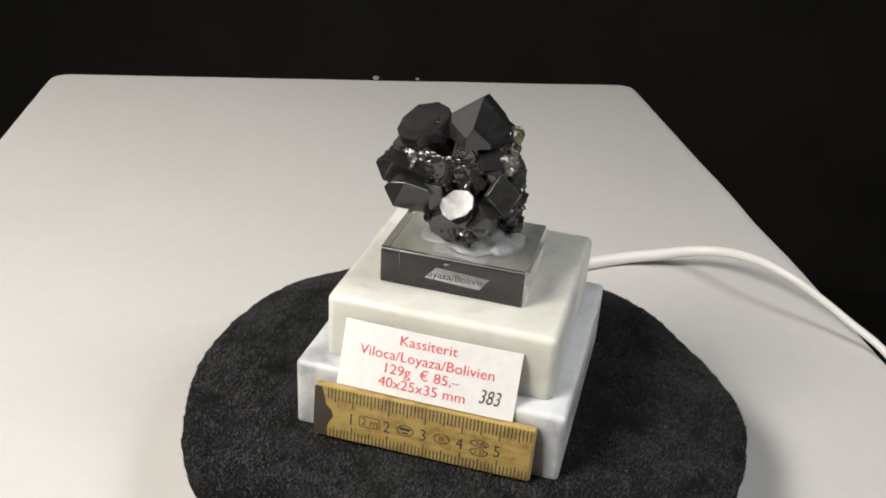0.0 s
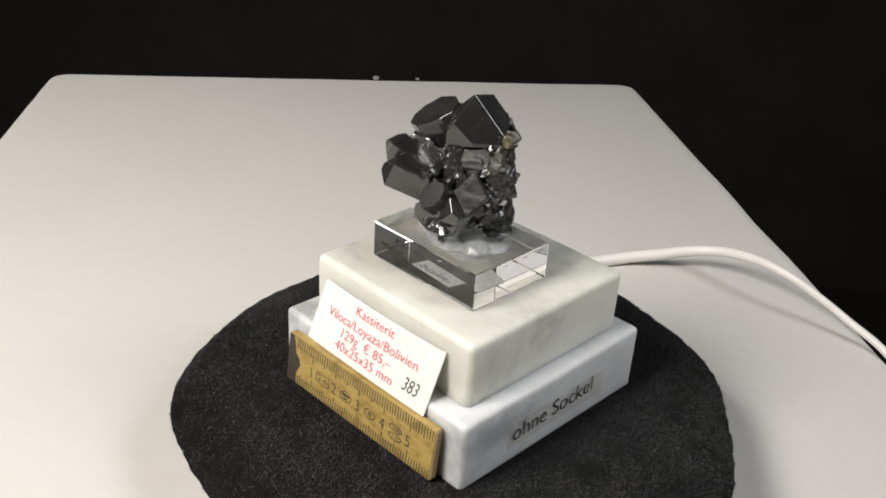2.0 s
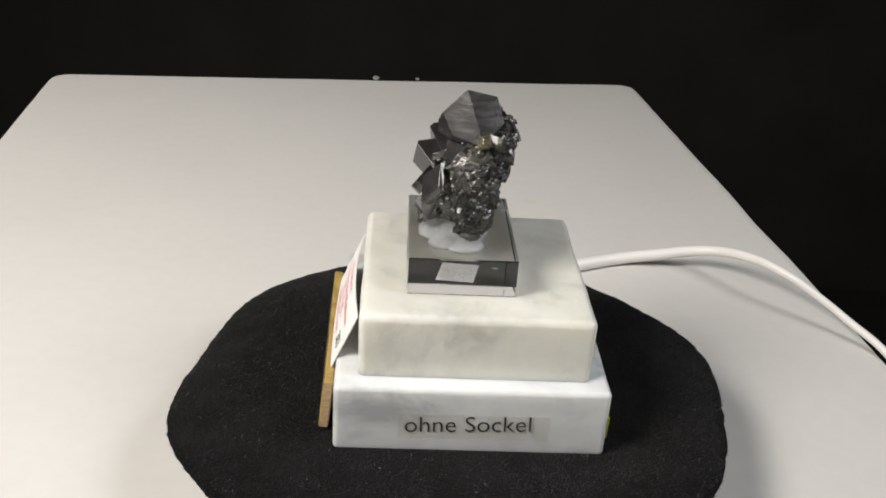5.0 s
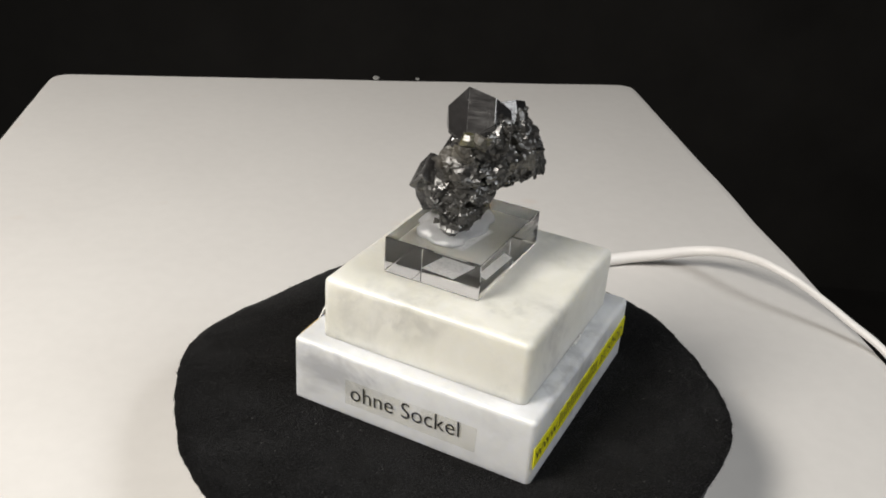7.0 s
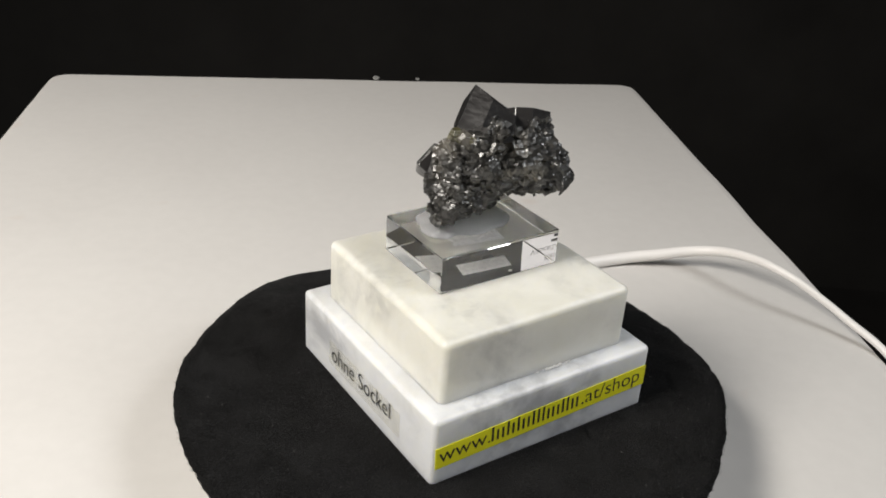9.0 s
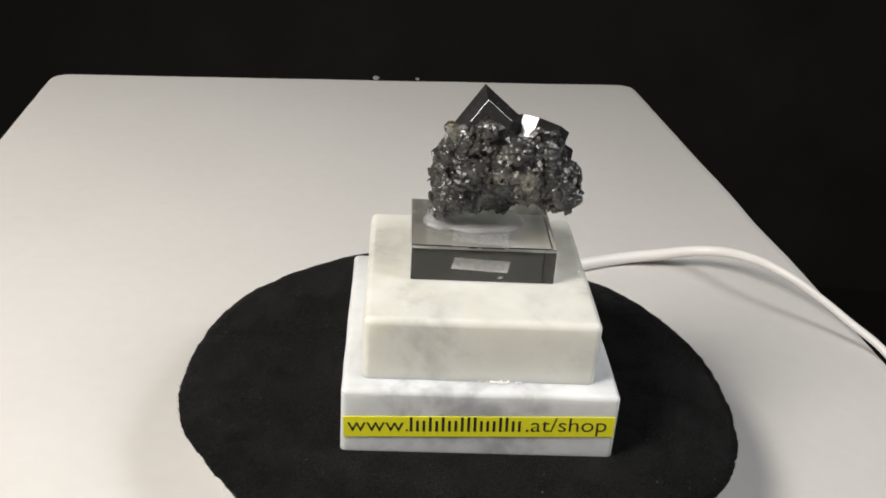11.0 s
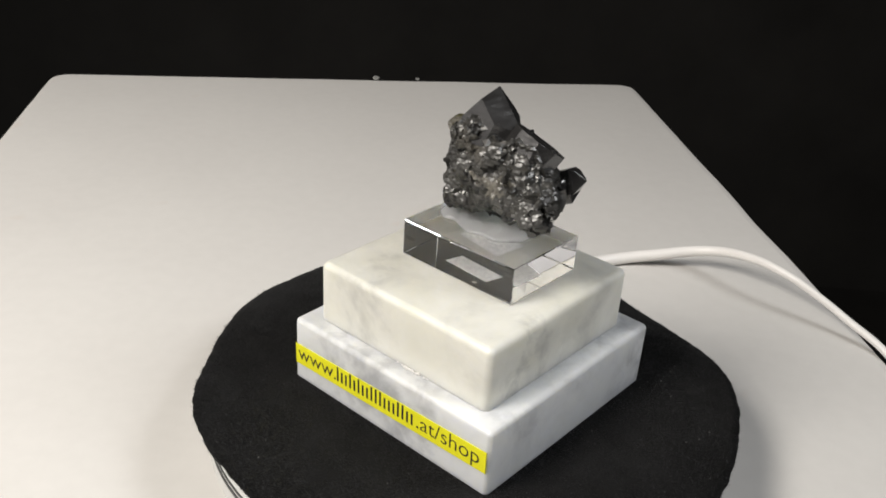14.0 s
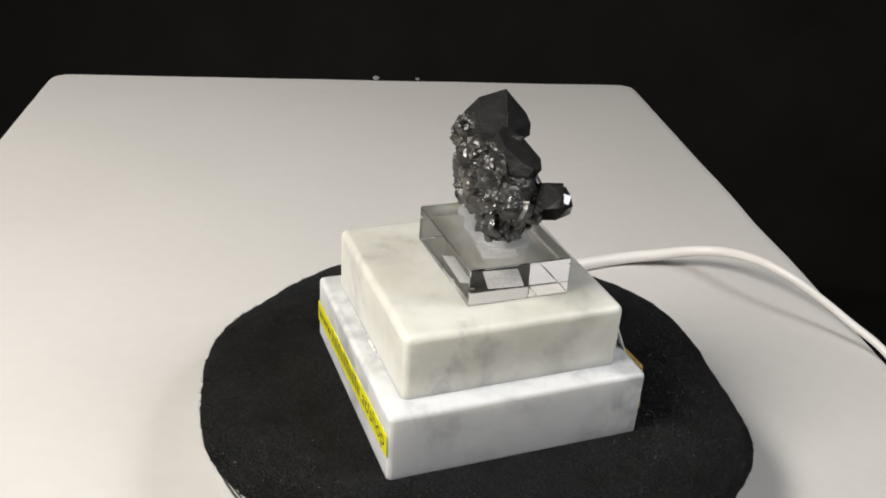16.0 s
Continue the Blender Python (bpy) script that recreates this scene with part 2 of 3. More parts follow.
def table():
    """A white table top whose edge wanders a little, on four legs."""
    ob = thing("table", "white matte table with a plain slightly worn top", "table")
    ob.matrix_world = pose(0.0946, 0.3812, TABLE_Z * CM, 0, 0, 10.6)
    w, d = 36.8, 78.0
    outline = [p - Vector((w, d, 0)) for p in rounded_outline(w, d, 0.9)]
    bm = bmesh.new()
    rings = []
    for inset, z in ((0.45, 0.0), (0.16, -0.05), (0.03, -0.16), (0.0, -0.35), (0.0, -2.2)):
        ring = []
        for p in outline:
            c = Vector((-w / 2, -d / 2, 0))
            wob = 0.10 * noise.noise(p * 0.22) + 0.035 * noise.noise(p * 1.1)
            q = p
            q = Vector((q.x - math.copysign(inset + wob, q.x - c.x) * (abs(q.x - c.x) > w / 2 - 1.0), q.y - math.copysign(inset + wob, q.y - c.y) * (abs(q.y - c.y) > d / 2 - 1.0), z))
            q.x = q.x + q.y * 0.024 * (-q.x / w) - q.y * 0.012 * (1 + q.x / w)
            ring.append(bm.verts.new(q))
        rings.append(ring)
    bm.faces.new(rings[0])
    bm.faces.new(rings[-1][::-1])
    for a, b in zip(rings, rings[1:]):
        for k in range(len(a)):
            bm.faces.new((a[k], b[k], b[(k + 1) % len(a)], a[(k + 1) % len(a)]))
    bmesh.ops.recalc_face_normals(bm, faces=bm.faces[:])
    part("tabletop", bm, M_TABLE, ob)
    for x in (-w + 3, -3):
        for y in (-d + 3, -3):
            part("leg", box(x - 1.5, x + 1.5, y - 1.5, y + 1.5, -74.5, -2.2, 0.2), M_TABLE, ob)
    return ob


room()
table()


def lint_speck(x, y, size):
    """A fluff of lint lying on the far edge of the table top."""
    bm = bmesh.new()
    bmesh.ops.create_icosphere(bm, subdivisions=2, radius=size)
    for v in bm.verts:
        v.co *= 1 + 0.5 * noise.noise(v.co * 9 + Vector((x, y, 0)))
        v.co.z *= 0.6
    lint = thing("lint_speck", "tiny pale fluff of lint on the table edge", "lint", bm, M_LINT, group="lint on the table")
    lint.location = (x * CM, y * CM, (TABLE_Z + size * 0.4) * CM)
    return lint


lint_speck(-7.2, 34.9, 0.22)
lint_speck(-4.6, 35.4, 0.15)


# ---- turntable, cloth and cable ----
def ring_solid(profile, steps=96):
    """A turned solid from pairs of radius and height, top first."""
    bm = bmesh.new()
    rings = [[bm.verts.new((r * math.cos(2 * math.pi * k / steps), r * math.sin(2 * math.pi * k / steps), z)) for k in range(steps)] for r, z in profile]
    for a, b in zip(rings, rings[1:]):
        for k in range(steps):
            bm.faces.new((a[k], b[k], b[(k + 1) % steps], a[(k + 1) % steps]))
    bm.faces.new(rings[0])
    bm.faces.new(rings[-1][::-1])
    bmesh.ops.recalc_face_normals(bm, faces=bm.faces[:])
    return bm


turntable = thing("turntable", "light grey motorised turntable under a black cloth", "turntable")
part("foot", ring_solid(((6.6, -1.75), (6.8, -1.85), (6.9, -2.46), (6.8, -2.5))), M_PLATTER, turntable)
platter = part("platter", ring_solid(((6.6, -0.17), (7.1, -0.26), (7.5, -0.5), (7.62, -0.75), (7.64, -1.6), (7.55, -1.74))), M_PLATTER, turntable)
for z in (-0.8, -0.98, -1.04):
    part("groove", ring_solid(((7.66, z), (7.66, z - 0.04))), M_GROOVE, platter, "thin dark line round the rim")


def waves(a, mean, pairs):
    return mean + sum(c * math.cos(k * a) + s * math.sin(k * a) for k, (c, s) in enumerate(pairs, 1))


def cloth_radius(a):
    """The uneven, scissor-cut rim of the cloth."""
    r = waves(a, 8.262, ((0.027, -0.385), (0.02, -0.05), (0.013, -0.03), (-0.012, -0.01), (0.077, -0.009), (-0.063, -0.046), (0.011, 0.007), (0.073, 0.009)))
    u = Vector((math.cos(a), math.sin(a), 0))
    return r + 0.06 * noise.noise(u * 7) + 0.035 * noise.noise(u * 22) + 0.02 * noise.noise(u * 75)


def cloth_height(x, y):
    """Flat on the platter, hanging down by its own weight outside it."""
    r, a = math.hypot(x, y), math.atan2(y, x)
    p = Vector((x, y, 0))
    lift = 0.05 * noise.noise(p * 0.5) + 0.025 * noise.noise(p * 1.6)
    rim = waves(a, -0.353, ((0.088, 0.128), (-0.056, -0.06), (-0.087, -0.052), (0.018, 0.034)))
    s = max(0.0, (r - 6.3) / (cloth_radius(a) - 6.3))
    return -0.01 + lift * min(1.0, max(0.0, (r - 5.6))) + rim * s ** 1.7


NAP = radians(-124)  # the nap is brushed one way: its fibres face this side


def velvet_cloth():
    steps, rings = 720, 22
    bm = bmesh.new()
    grid = []
    for j in range(1, rings + 1):
        row = []
        for k in range(steps):
            a = 2 * math.pi * k / steps
            r = cloth_radius(a) * (j / rings) ** 0.8
            x, y = r * math.cos(a), r * math.sin(a)
            row.append(bm.verts.new((x, y, cloth_height(x, y))))
        grid.append(row)
    centre = bm.verts.new((0, 0, -0.01))
    for k in range(steps):
        n = (k + 1) % steps
        bm.faces.new((centre, grid[0][k], grid[0][n]))
        for a, b in zip(grid, grid[1:]):
            bm.faces.new((a[k], b[k], b[n], a[n]))
    rim = grid[-1]
    low = [bm.verts.new(v.co * 0.998 - Vector((0, 0, 0.1))) for v in rim]
    inner = [bm.verts.new((v.co.x * 0.94, v.co.y * 0.94, v.co.z - 0.04)) for v in rim]
    for k in range(steps):
        n = (k + 1) % steps
        bm.faces.new((rim[k], low[k], low[n], rim[n]))
        bm.faces.new((low[k], inner[k], inner[n], low[n]))
    ob = thing("velvet_cloth", "black crushed velvet cloth with a rough cut round edge", "cloth", bm, M_VELVET, True)
    # the nap: short fibres over the cloth and along its cut rim
    rng = random.Random(5)
    verts, faces = [], []
    for i in range(150000):
        a = rng.uniform(0, 2 * math.pi)
        rim_fibre = i < 5000
        r = cloth_radius(a) * (rng.uniform(0.985, 1.0) if rim_fibre else math.sqrt(rng.uniform(0.1, 1.0)))
        x, y = r * math.cos(a), r * math.sin(a)
        clump = noise.noise(Vector((x, y, 7)) * 1.1)
        if not rim_fibre and clump + 0.6 * noise.noise(Vector((x, y, 9)) * 3.5) < rng.uniform(-0.75, 0.35):
            continue
        z = cloth_height(x, y) - (rng.uniform(0, 0.09) if rim_fibre else 0)
        lean = rng.uniform(0, 2 * math.pi) if rim_fibre else NAP + rng.gauss(0, 0.6)
        length = rng.uniform(0.03, 0.12 if rim_fibre else 0.10)
        if rim_fibre:
            out = a + rng.uniform(-0.9, 0.9)
            tip = (x + 0.9 * length * math.cos(out), y + 0.9 * length * math.sin(out), z + 0.3 * length)
        else:
            tip = (x - 0.86 * length * math.cos(lean), y - 0.86 * length * math.sin(lean), z + 0.5 * length)
        wide = 0.008 if rim_fibre else 0.011
        wx, wy = -wide * math.sin(lean), wide * math.cos(lean)
        k = len(verts)
        verts += [(x - wx, y - wy, z - 0.01), (x + wx, y + wy, z - 0.01), tip]
        faces.append((k, k + 1, k + 2))
    me = bpy.data.meshes.new("velvet_nap")
    me.from_pydata([tuple(c * CM for c in v) for v in verts], [], faces)
    me.materials.append(M_PILE)
    pile = new("velvet_nap", me)
    pile.parent = ob
    tagged(pile, "short fuzzy black nap", kind="stuff")
    # dust caught in the nap, thicker in drifts
    verts, faces = [], []
    while len(faces) < 1600:
        a, r = rng.uniform(0, 2 * math.pi), 8.0 * math.sqrt(rng.uniform(0.25, 1))
        x, y = r * math.cos(a), r * math.sin(a)
        if r > cloth_radius(a) - 0.1 or noise.noise(Vector((x, y, 3)) * 0.55) < rng.uniform(-0.3, 0.5):
            continue
        s, k = 0.006 + 0.013 * rng.random() ** 3, len(verts)
        z = cloth_height(x, y) + 0.035
        verts += [(x + rng.uniform(0.5, 1.4) * s * dx, y + rng.uniform(0.5, 1.4) * s * dy, z + s * dz) for dx, dy, dz in ((-1, -1, -1), (1, -1, 0), (0, 1, -0.5), (0, 0, 1))]
        faces += [(k, k + 1, k + 3), (k + 1, k + 2, k + 3), (k + 2, k, k + 3), (k, k + 2, k + 1)]
    me = bpy.data.meshes.new("dust")
    me.from_pydata([tuple(c * CM for c in v) for v in verts], [], faces)
    me.materials.append(M_DUST)
    dust = new("dust", me)
    dust.parent = ob
    tagged(dust, "fine pale grey dust", kind="stuff")
    for i in range(30):
        a, r = rng.uniform(0, 2 * math.pi), 7.6 * math.sqrt(rng.uniform(0.3, 1))
        x, y = r * math.cos(a), r * math.sin(a)
        s = rng.uniform(0.006, 0.02)
        bm = bmesh.new()
        bmesh.ops.create_icosphere(bm, subdivisions=1, radius=s)
        bmesh.ops.translate(bm, verts=bm.verts, vec=(x, y, cloth_height(x, y) + s))
        part("lint", bm, M_LINT, ob)
    return ob


cloth = velvet_cloth()


def tube(name, mat, parent, points, radii):
    """A bent round cable as a mesh."""
    curve = bpy.data.curves.new(name, "CURVE")
    curve.dimensions, curve.bevel_depth, curve.bevel_resolution, curve.use_fill_caps, curve.resolution_u = "3D", CM, 5, True, 10
    spline = curve.splines.new("BEZIER")
    spline.bezier_points.add(len(points) - 1)
    for b, p, r in zip(spline.bezier_points, points, radii):
        b.co, b.radius, b.handle_left_type, b.handle_right_type = Vector(p) * CM, r, "AUTO", "AUTO"
    tmp = bpy.data.objects.new(name, curve)
    me = bpy.data.meshes.new_from_object(tmp)
    bpy.data.objects.remove(tmp)
    me.materials.clear()
    me.materials.append(mat)
    for p in me.polygons:
        p.use_smooth = True
    ob = new(name, me)
    if parent:
        ob.parent = parent
    return ob


cable = tagged(new("power_cable"), "white power cable arching over the table and off its edge", "cable")
tube("cord", M_CABLE, cable,
     [(4.3, 11.7, -2.23), (6.31, 12.64, -2.2), (7.74, 12.75, -1.95), (9.8, 12.62, -1.5), (11.13, 11.54, -1.05), (12.41, 10.22, -1.0), (13.58, 9.27, -1.4), (14.57, 8.39, -1.85), (15.75, 6.95, -2.35), (16.6, 4.9, -3.3), (17.3, 2.5, -7.0), (17.6, 1.0, -20.0), (17.6, 0.5, -60.0), (18.5, 2.0, -76.8)],
     [0.27, 0.255, 0.245, 0.225, 0.195, 0.16, 0.15, 0.15, 0.15, 0.15, 0.15, 0.15, 0.15, 0.15])
tube("strain_relief", M_CABLE, cable, [(1.6, 7.0, -2.15), (2.4, 9.4, -2.24), (3.4, 11.0, -2.24), (4.4, 11.75, -2.23)], [0.2, 0.25, 0.25, 0.255])

# ---- the stone stand: coordinates of the stand, whose long sides lie square ----
STAND = pose(-0.0017, -0.00012, 0, 0, 0, -12.05)

base = thing("marble_plinth", "white marble plinth with grey veins and stickers on its sides", "plinth")
part("stone", slab(3.7, 3.7, 0, 0, 0, 2.0, 0.15, 0.018, 1), M_MARBLE_LOW, base, smooth=True)
block = thing("marble_block", "ivory white marble block with rounded edges on the plinth", "stone block",
              slab(3.12, 3.12, 0.06, 0.04, 2.0, 3.86, 0.2, 0.03, 9), M_MARBLE_UP, True)

for stone in (base.children[0], block):
    mod = stone.modifiers.new("even_faces", "WEIGHTED_NORMAL")
    mod.mode, mod.weight, mod.keep_sharp = "FACE_AREA", 100, True

# stickers on the plinth
EAST = pose(3.716, 0, 0, 90, 0, 90)
NORTH = pose(0, 3.716, 0, 90, 0, 180)
SOUTH = pose(0, -3.716, 0, 90, 0, 0)


def patch(x0, x1, z0, z1, side, thick=0.012):
    bm = box(x0, x1, z0, z1, -0.01, thick)
    bmesh.ops.transform(bm, matrix=side, verts=bm.verts)
    return bm


note = part("clear_label", patch(-1.95, 2.1, 0.42, 1.2, EAST), M_CLEARFILM, base, "clear plastic label strip with black print")
lettering("print", "ohne Sockel", 0.74, M_BLACK, note, EAST @ pose(-1.8, 0.60, 0.016, 0, 0, 2.0), "black printed words", 0.95)

SHOP = NORTH @ pose(0, 0.93, 0, 0, 0, 1.7)
strip = part("yellow_label", patch(-3.62, 3.62, -0.33, 0.33, SHOP), M_YELLOW, base, "bright yellow paper label strip with black print")
lettering("print", "www.", 0.66, M_BLACK, strip, SHOP @ pose(-3.52, -0.15, 0.016), "black printed letters", 1.06)
lettering("print", ".at/shop", 0.66, M_BLACK, strip, SHOP @ pose(1.2, -0.15, 0.016), "black printed letters", 1.06)


def word_bars(parent, m, x0, widths, tall, short, gap):
    """Upright black bars the size of letters, for a trade name."""
    x = x0
    for k, (w, high) in enumerate(widths):
        bm = box(x, x + w, 0, tall if high else short, 0, 0.004)
        bmesh.ops.transform(bm, matrix=m, verts=bm.verts)
        part("print_bar", bm, M_BLACK, parent)
        x += w + gap


word_bars(strip, SHOP @ pose(0, -0.15, 0.013), -1.86, [(0.07, k) for k in (1, 0, 0, 1, 0, 1, 0, 0, 1, 1, 1, 0, 0, 0, 1, 1, 0, 0)], 0.47, 0.35, 0.1)


# ---- folding-rule piece leaning on the plinth ----
def ruler_piece():
    ob = thing("ruler_piece", "yellow wooden folding-rule piece with black centimetre marks", "ruler")
    m = pose(-2.89, -4.25, 0.13, 84.0, 0, 1.1) @ Matrix.Rotation(radians(-0.35), 4, "Z")  # x along the rule, y up it, z out of its printed face

    def flat(x0, x1, y0, y1, z1=0.005):
        bm = box(x0, x1, y0, y1, -0.002, z1)
        bmesh.ops.transform(bm, matrix=m, verts=bm.verts)
        return bm

    bm = box(-0.09, 5.89, 0, 1.56, -0.27, 0.0, 0.05, 2)
    bmesh.ops.transform(bm, matrix=m, verts=bm.verts)
    part("rule_body", bm, M_RULER, ob)
    bm = box(5.885, 5.905, 0.05, 1.51, -0.23, -0.035)
    bmesh.ops.transform(bm, matrix=m, verts=bm.verts)
    part("sawn_end", bm, M_WOODEND, ob, "bare sawn wood end")
    bm = bmesh.new()
    rim = [(0.0, 0.05), (0.42, 0.03), (0.36, 0.2), (0.42, 0.42), (0.55, 0.66), (0.5, 0.86), (0.34, 1.0), (0.3, 1.2), (0.24, 1.42), (0.2, 1.53), (0.0, 1.52)]
    bm.faces.new([bm.verts.new((x - 0.09, y, 0.004)) for x, y in rim])
    bmesh.ops.transform(bm, matrix=m, verts=bm.verts)
    part("worn_patch", bm, M_WORN, ob, "dark worn and dirty patch")
    for k in range(3, 59):
        x = 0.1 * k
        n = 0.50 if k % 10 == 0 else 0.42 if k % 5 == 0 else 0.34
        low = 0.40 if k % 10 == 0 else 0.33 if k % 5 == 0 else 0.26
        part("tick_mark", flat(x - 0.014, x + 0.014, 1.53 - n, 1.53), M_GREYINK, ob)
        part("tick_mark", flat(x - 0.014, x + 0.014, 0.04, 0.04 + low), M_GREYINK, ob)
    for k in range(1, 6):
        lettering("numeral", str(k), 0.50, M_GREYINK, ob, m @ pose(k - 0.03, 0.54, 0.006), align="CENTER", stretch=0.85)

    def outline(x, y, w, h, round_):
        bm = bmesh.new()
        n = 28
        rings = []
        for s in (1.0, 0.86 if round_ else 0.9):
            row = []
            for k in range(n):
                a = 2 * math.pi * k / n
                e = 1.0 if round_ else 0.35
                cx = math.copysign(abs(math.cos(a)) ** e, math.cos(a)) * w / 2
                cy = math.copysign(abs(math.sin(a)) ** e, math.sin(a)) * h / 2
                off = 0.02 if s < 1 else 0
                row.append(bm.verts.new((x + cx - math.copysign(off, cx) * (abs(cx) > 1e-4), y + cy - math.copysign(off, cy) * (abs(cy) > 1e-4), 0.005)))
            rings.append(row)
        for k in range(n):
            bm.faces.new((rings[0][k], rings[0][(k + 1) % n], rings[1][(k + 1) % n], rings[1][k]))
        bmesh.ops.transform(bm, matrix=m, verts=bm.verts)
        return bm

    part("printed_frame", outline(1.48, 0.73, 0.58, 0.34, False), M_GREYINK, ob)
    lettering("print", "2 m", 0.32, M_GREYINK, ob, m @ pose(1.49, 0.625, 0.006), align="CENTER", stretch=0.95)
    part("printed_ring", outline(2.48, 0.72, 0.46, 0.33, True), M_GREYINK, ob)
    part("printed_bar", flat(2.34, 2.62, 0.72, 0.80), M_GREYINK, ob)
    part("printed_bar", flat(2.40, 2.56, 0.62, 0.67), M_GREYINK, ob)
    part("printed_ring", outline(3.48, 0.72, 0.44, 0.30, True), M_GREYINK, ob)
    lettering("print", "III", 0.2, M_GREYINK, ob, m @ pose(3.48, 0.65, 0.006), align="CENTER")
    part("printed_ring", outline(4.50, 0.83, 0.5, 0.23, True), M_GREYINK, ob)
    part("printed_ring", outline(4.50, 0.57, 0.5, 0.23, True), M_GREYINK, ob)
    lettering("print", "0.88", 0.17, M_GREYINK, ob, m @ pose(4.54, 0.77, 0.006), align="CENTER")
    lettering("print", "1.377", 0.17, M_GREYINK, ob, m @ pose(4.56, 0.51, 0.006), align="CENTER")
    return ob


ruler = ruler_piece()


# ---- price card between the rule and the block ----
def price_card():
    ob = thing("price_card", "white card with red printed text leaning on the marble block", "card")
    m = pose(-2.46, -3.85, 1.67, 67.0, 0, 0.0)

    def bow(x, y):
        return (1 - (x / 2.41 - 1) ** 2) * (0.05 + 0.07 * y)

    bm = box(0, 4.82, 0, 1.80, -0.03, 0.0)
    bmesh.ops.subdivide_edges(bm, edges=[e for e in bm.edges if abs(e.verts[0].co.z - e.verts[1].co.z) < 0.01], cuts=15, use_grid_fill=True)
    for v in bm.verts:
        v.co.z += bow(v.co.x, v.co.y)
    bmesh.ops.transform(bm, matrix=m, verts=bm.verts)
    part("card", bm, M_PAPER, ob)
    for text, x, y in (("Kassiterit", 2.36, 1.39), ("Viloca/Loyaza/Bolivien", 2.36, 0.96), ("129g  € 85,–", 2.26, 0.58), ("40x25x35 mm", 2.34, 0.21)):
        lettering("print", text, 0.385, M_RED, ob, pose(x, y, 0.012), "red printed line", 1.07, align="CENTER", bend=bow, outer=m)
    lettering("stamp", "383", 0.54, M_GREYINK, ob, pose(4.14, 0.32, 0.012), "black stamped figures", 0.72, 0.2, "CENTER", bow, m)
    return ob


card = price_card()

# ---- clear stand for the specimen ----
acrylic = thing("acrylic_stand", "clear acrylic block with polished faces under the mineral", "stand",
                box(-2.0, 1.97, -1.85, 1.08, 3.865, 4.95, 0.025, 2), M_ACRYLIC)
tag_bm = box(-0.85, 0.75, -0.95, 0.1, 3.869, 3.873)
bmesh.ops.rotate(tag_bm, verts=tag_bm.verts, cent=(-0.1, -0.5, 3.9), matrix=Matrix.Rotation(radians(-8), 3, "Z"))
under = part("paper_label", tag_bm, M_STUCK, acrylic, "white paper label under the clear block")
face_film = pose(0, -1.856, 0, 90, 0, 0)
for words, px, pz in (("Kassiterit", -1.1, 4.60), ("Viloca/Loyaza/Bolivien", -1.66, 4.29)):
    lettering("print", words, 0.27, M_BLACK, acrylic, face_film @ pose(px, pz, 0.0), "tiny black print on clear film", 1.12)
for pz, runs in ((4.08, ((-0.9, -0.55), (-0.45, -0.2), (-0.1, 0.3))), (3.92, ((-0.8, -0.1), (0.0, 0.25)))):
    for x0, x1 in runs:
        bm = box(x0, x1, 0, 0.09, 0, 0.003)
        bmesh.ops.transform(bm, matrix=face_film @ pose(0, pz, 0), verts=bm.verts)
        part("print_bar", bm, M_BLACK, acrylic)

# crumbs of white putty in the joint between the two stones
crumbs = random.Random(3)
for k in range(26):
    bm = bmesh.new()
    r = crumbs.uniform(0.015, 0.05)
    bmesh.ops.create_icosphere(bm, subdivisions=1, radius=r)
    at = Vector((crumbs.gauss(-0.5, 0.3), 3.165 + crumbs.uniform(0, 0.07), 2.005 + r * 0.5))
    for v in bm.verts:
        v.co = at + v.co * crumbs.uniform(0.7, 1.3)
    part("putty_crumb", bm, M_PAPER, block)


# ---- mineral specimen ----
specimen = thing("mineral_specimen", "cluster of lustrous black tin-ore crystals on dark rough matrix", "mineral")


def clipped(bm, rng, cuts, keep):
    """Chips a few corners off a convex crystal."""
    for _ in range(cuts):
        n = Vector((rng.gauss(0, 1), rng.gauss(0, 1), rng.gauss(0, 1))).normalized()
        reach = max(v.co.dot(n) for v in bm.verts)
        low = min(v.co.dot(n) for v in bm.verts)
        at = n * (low + (reach - low) * keep)
        bmesh.ops.bisect_plane(bm, geom=bm.verts[:] + bm.edges[:] + bm.faces[:], plane_co=at, plane_no=n, clear_outer=True)
        edges = [e for e in bm.edges if e.is_boundary]
        if edges:
            bmesh.ops.contextual_create(bm, geom=edges)
    return bm


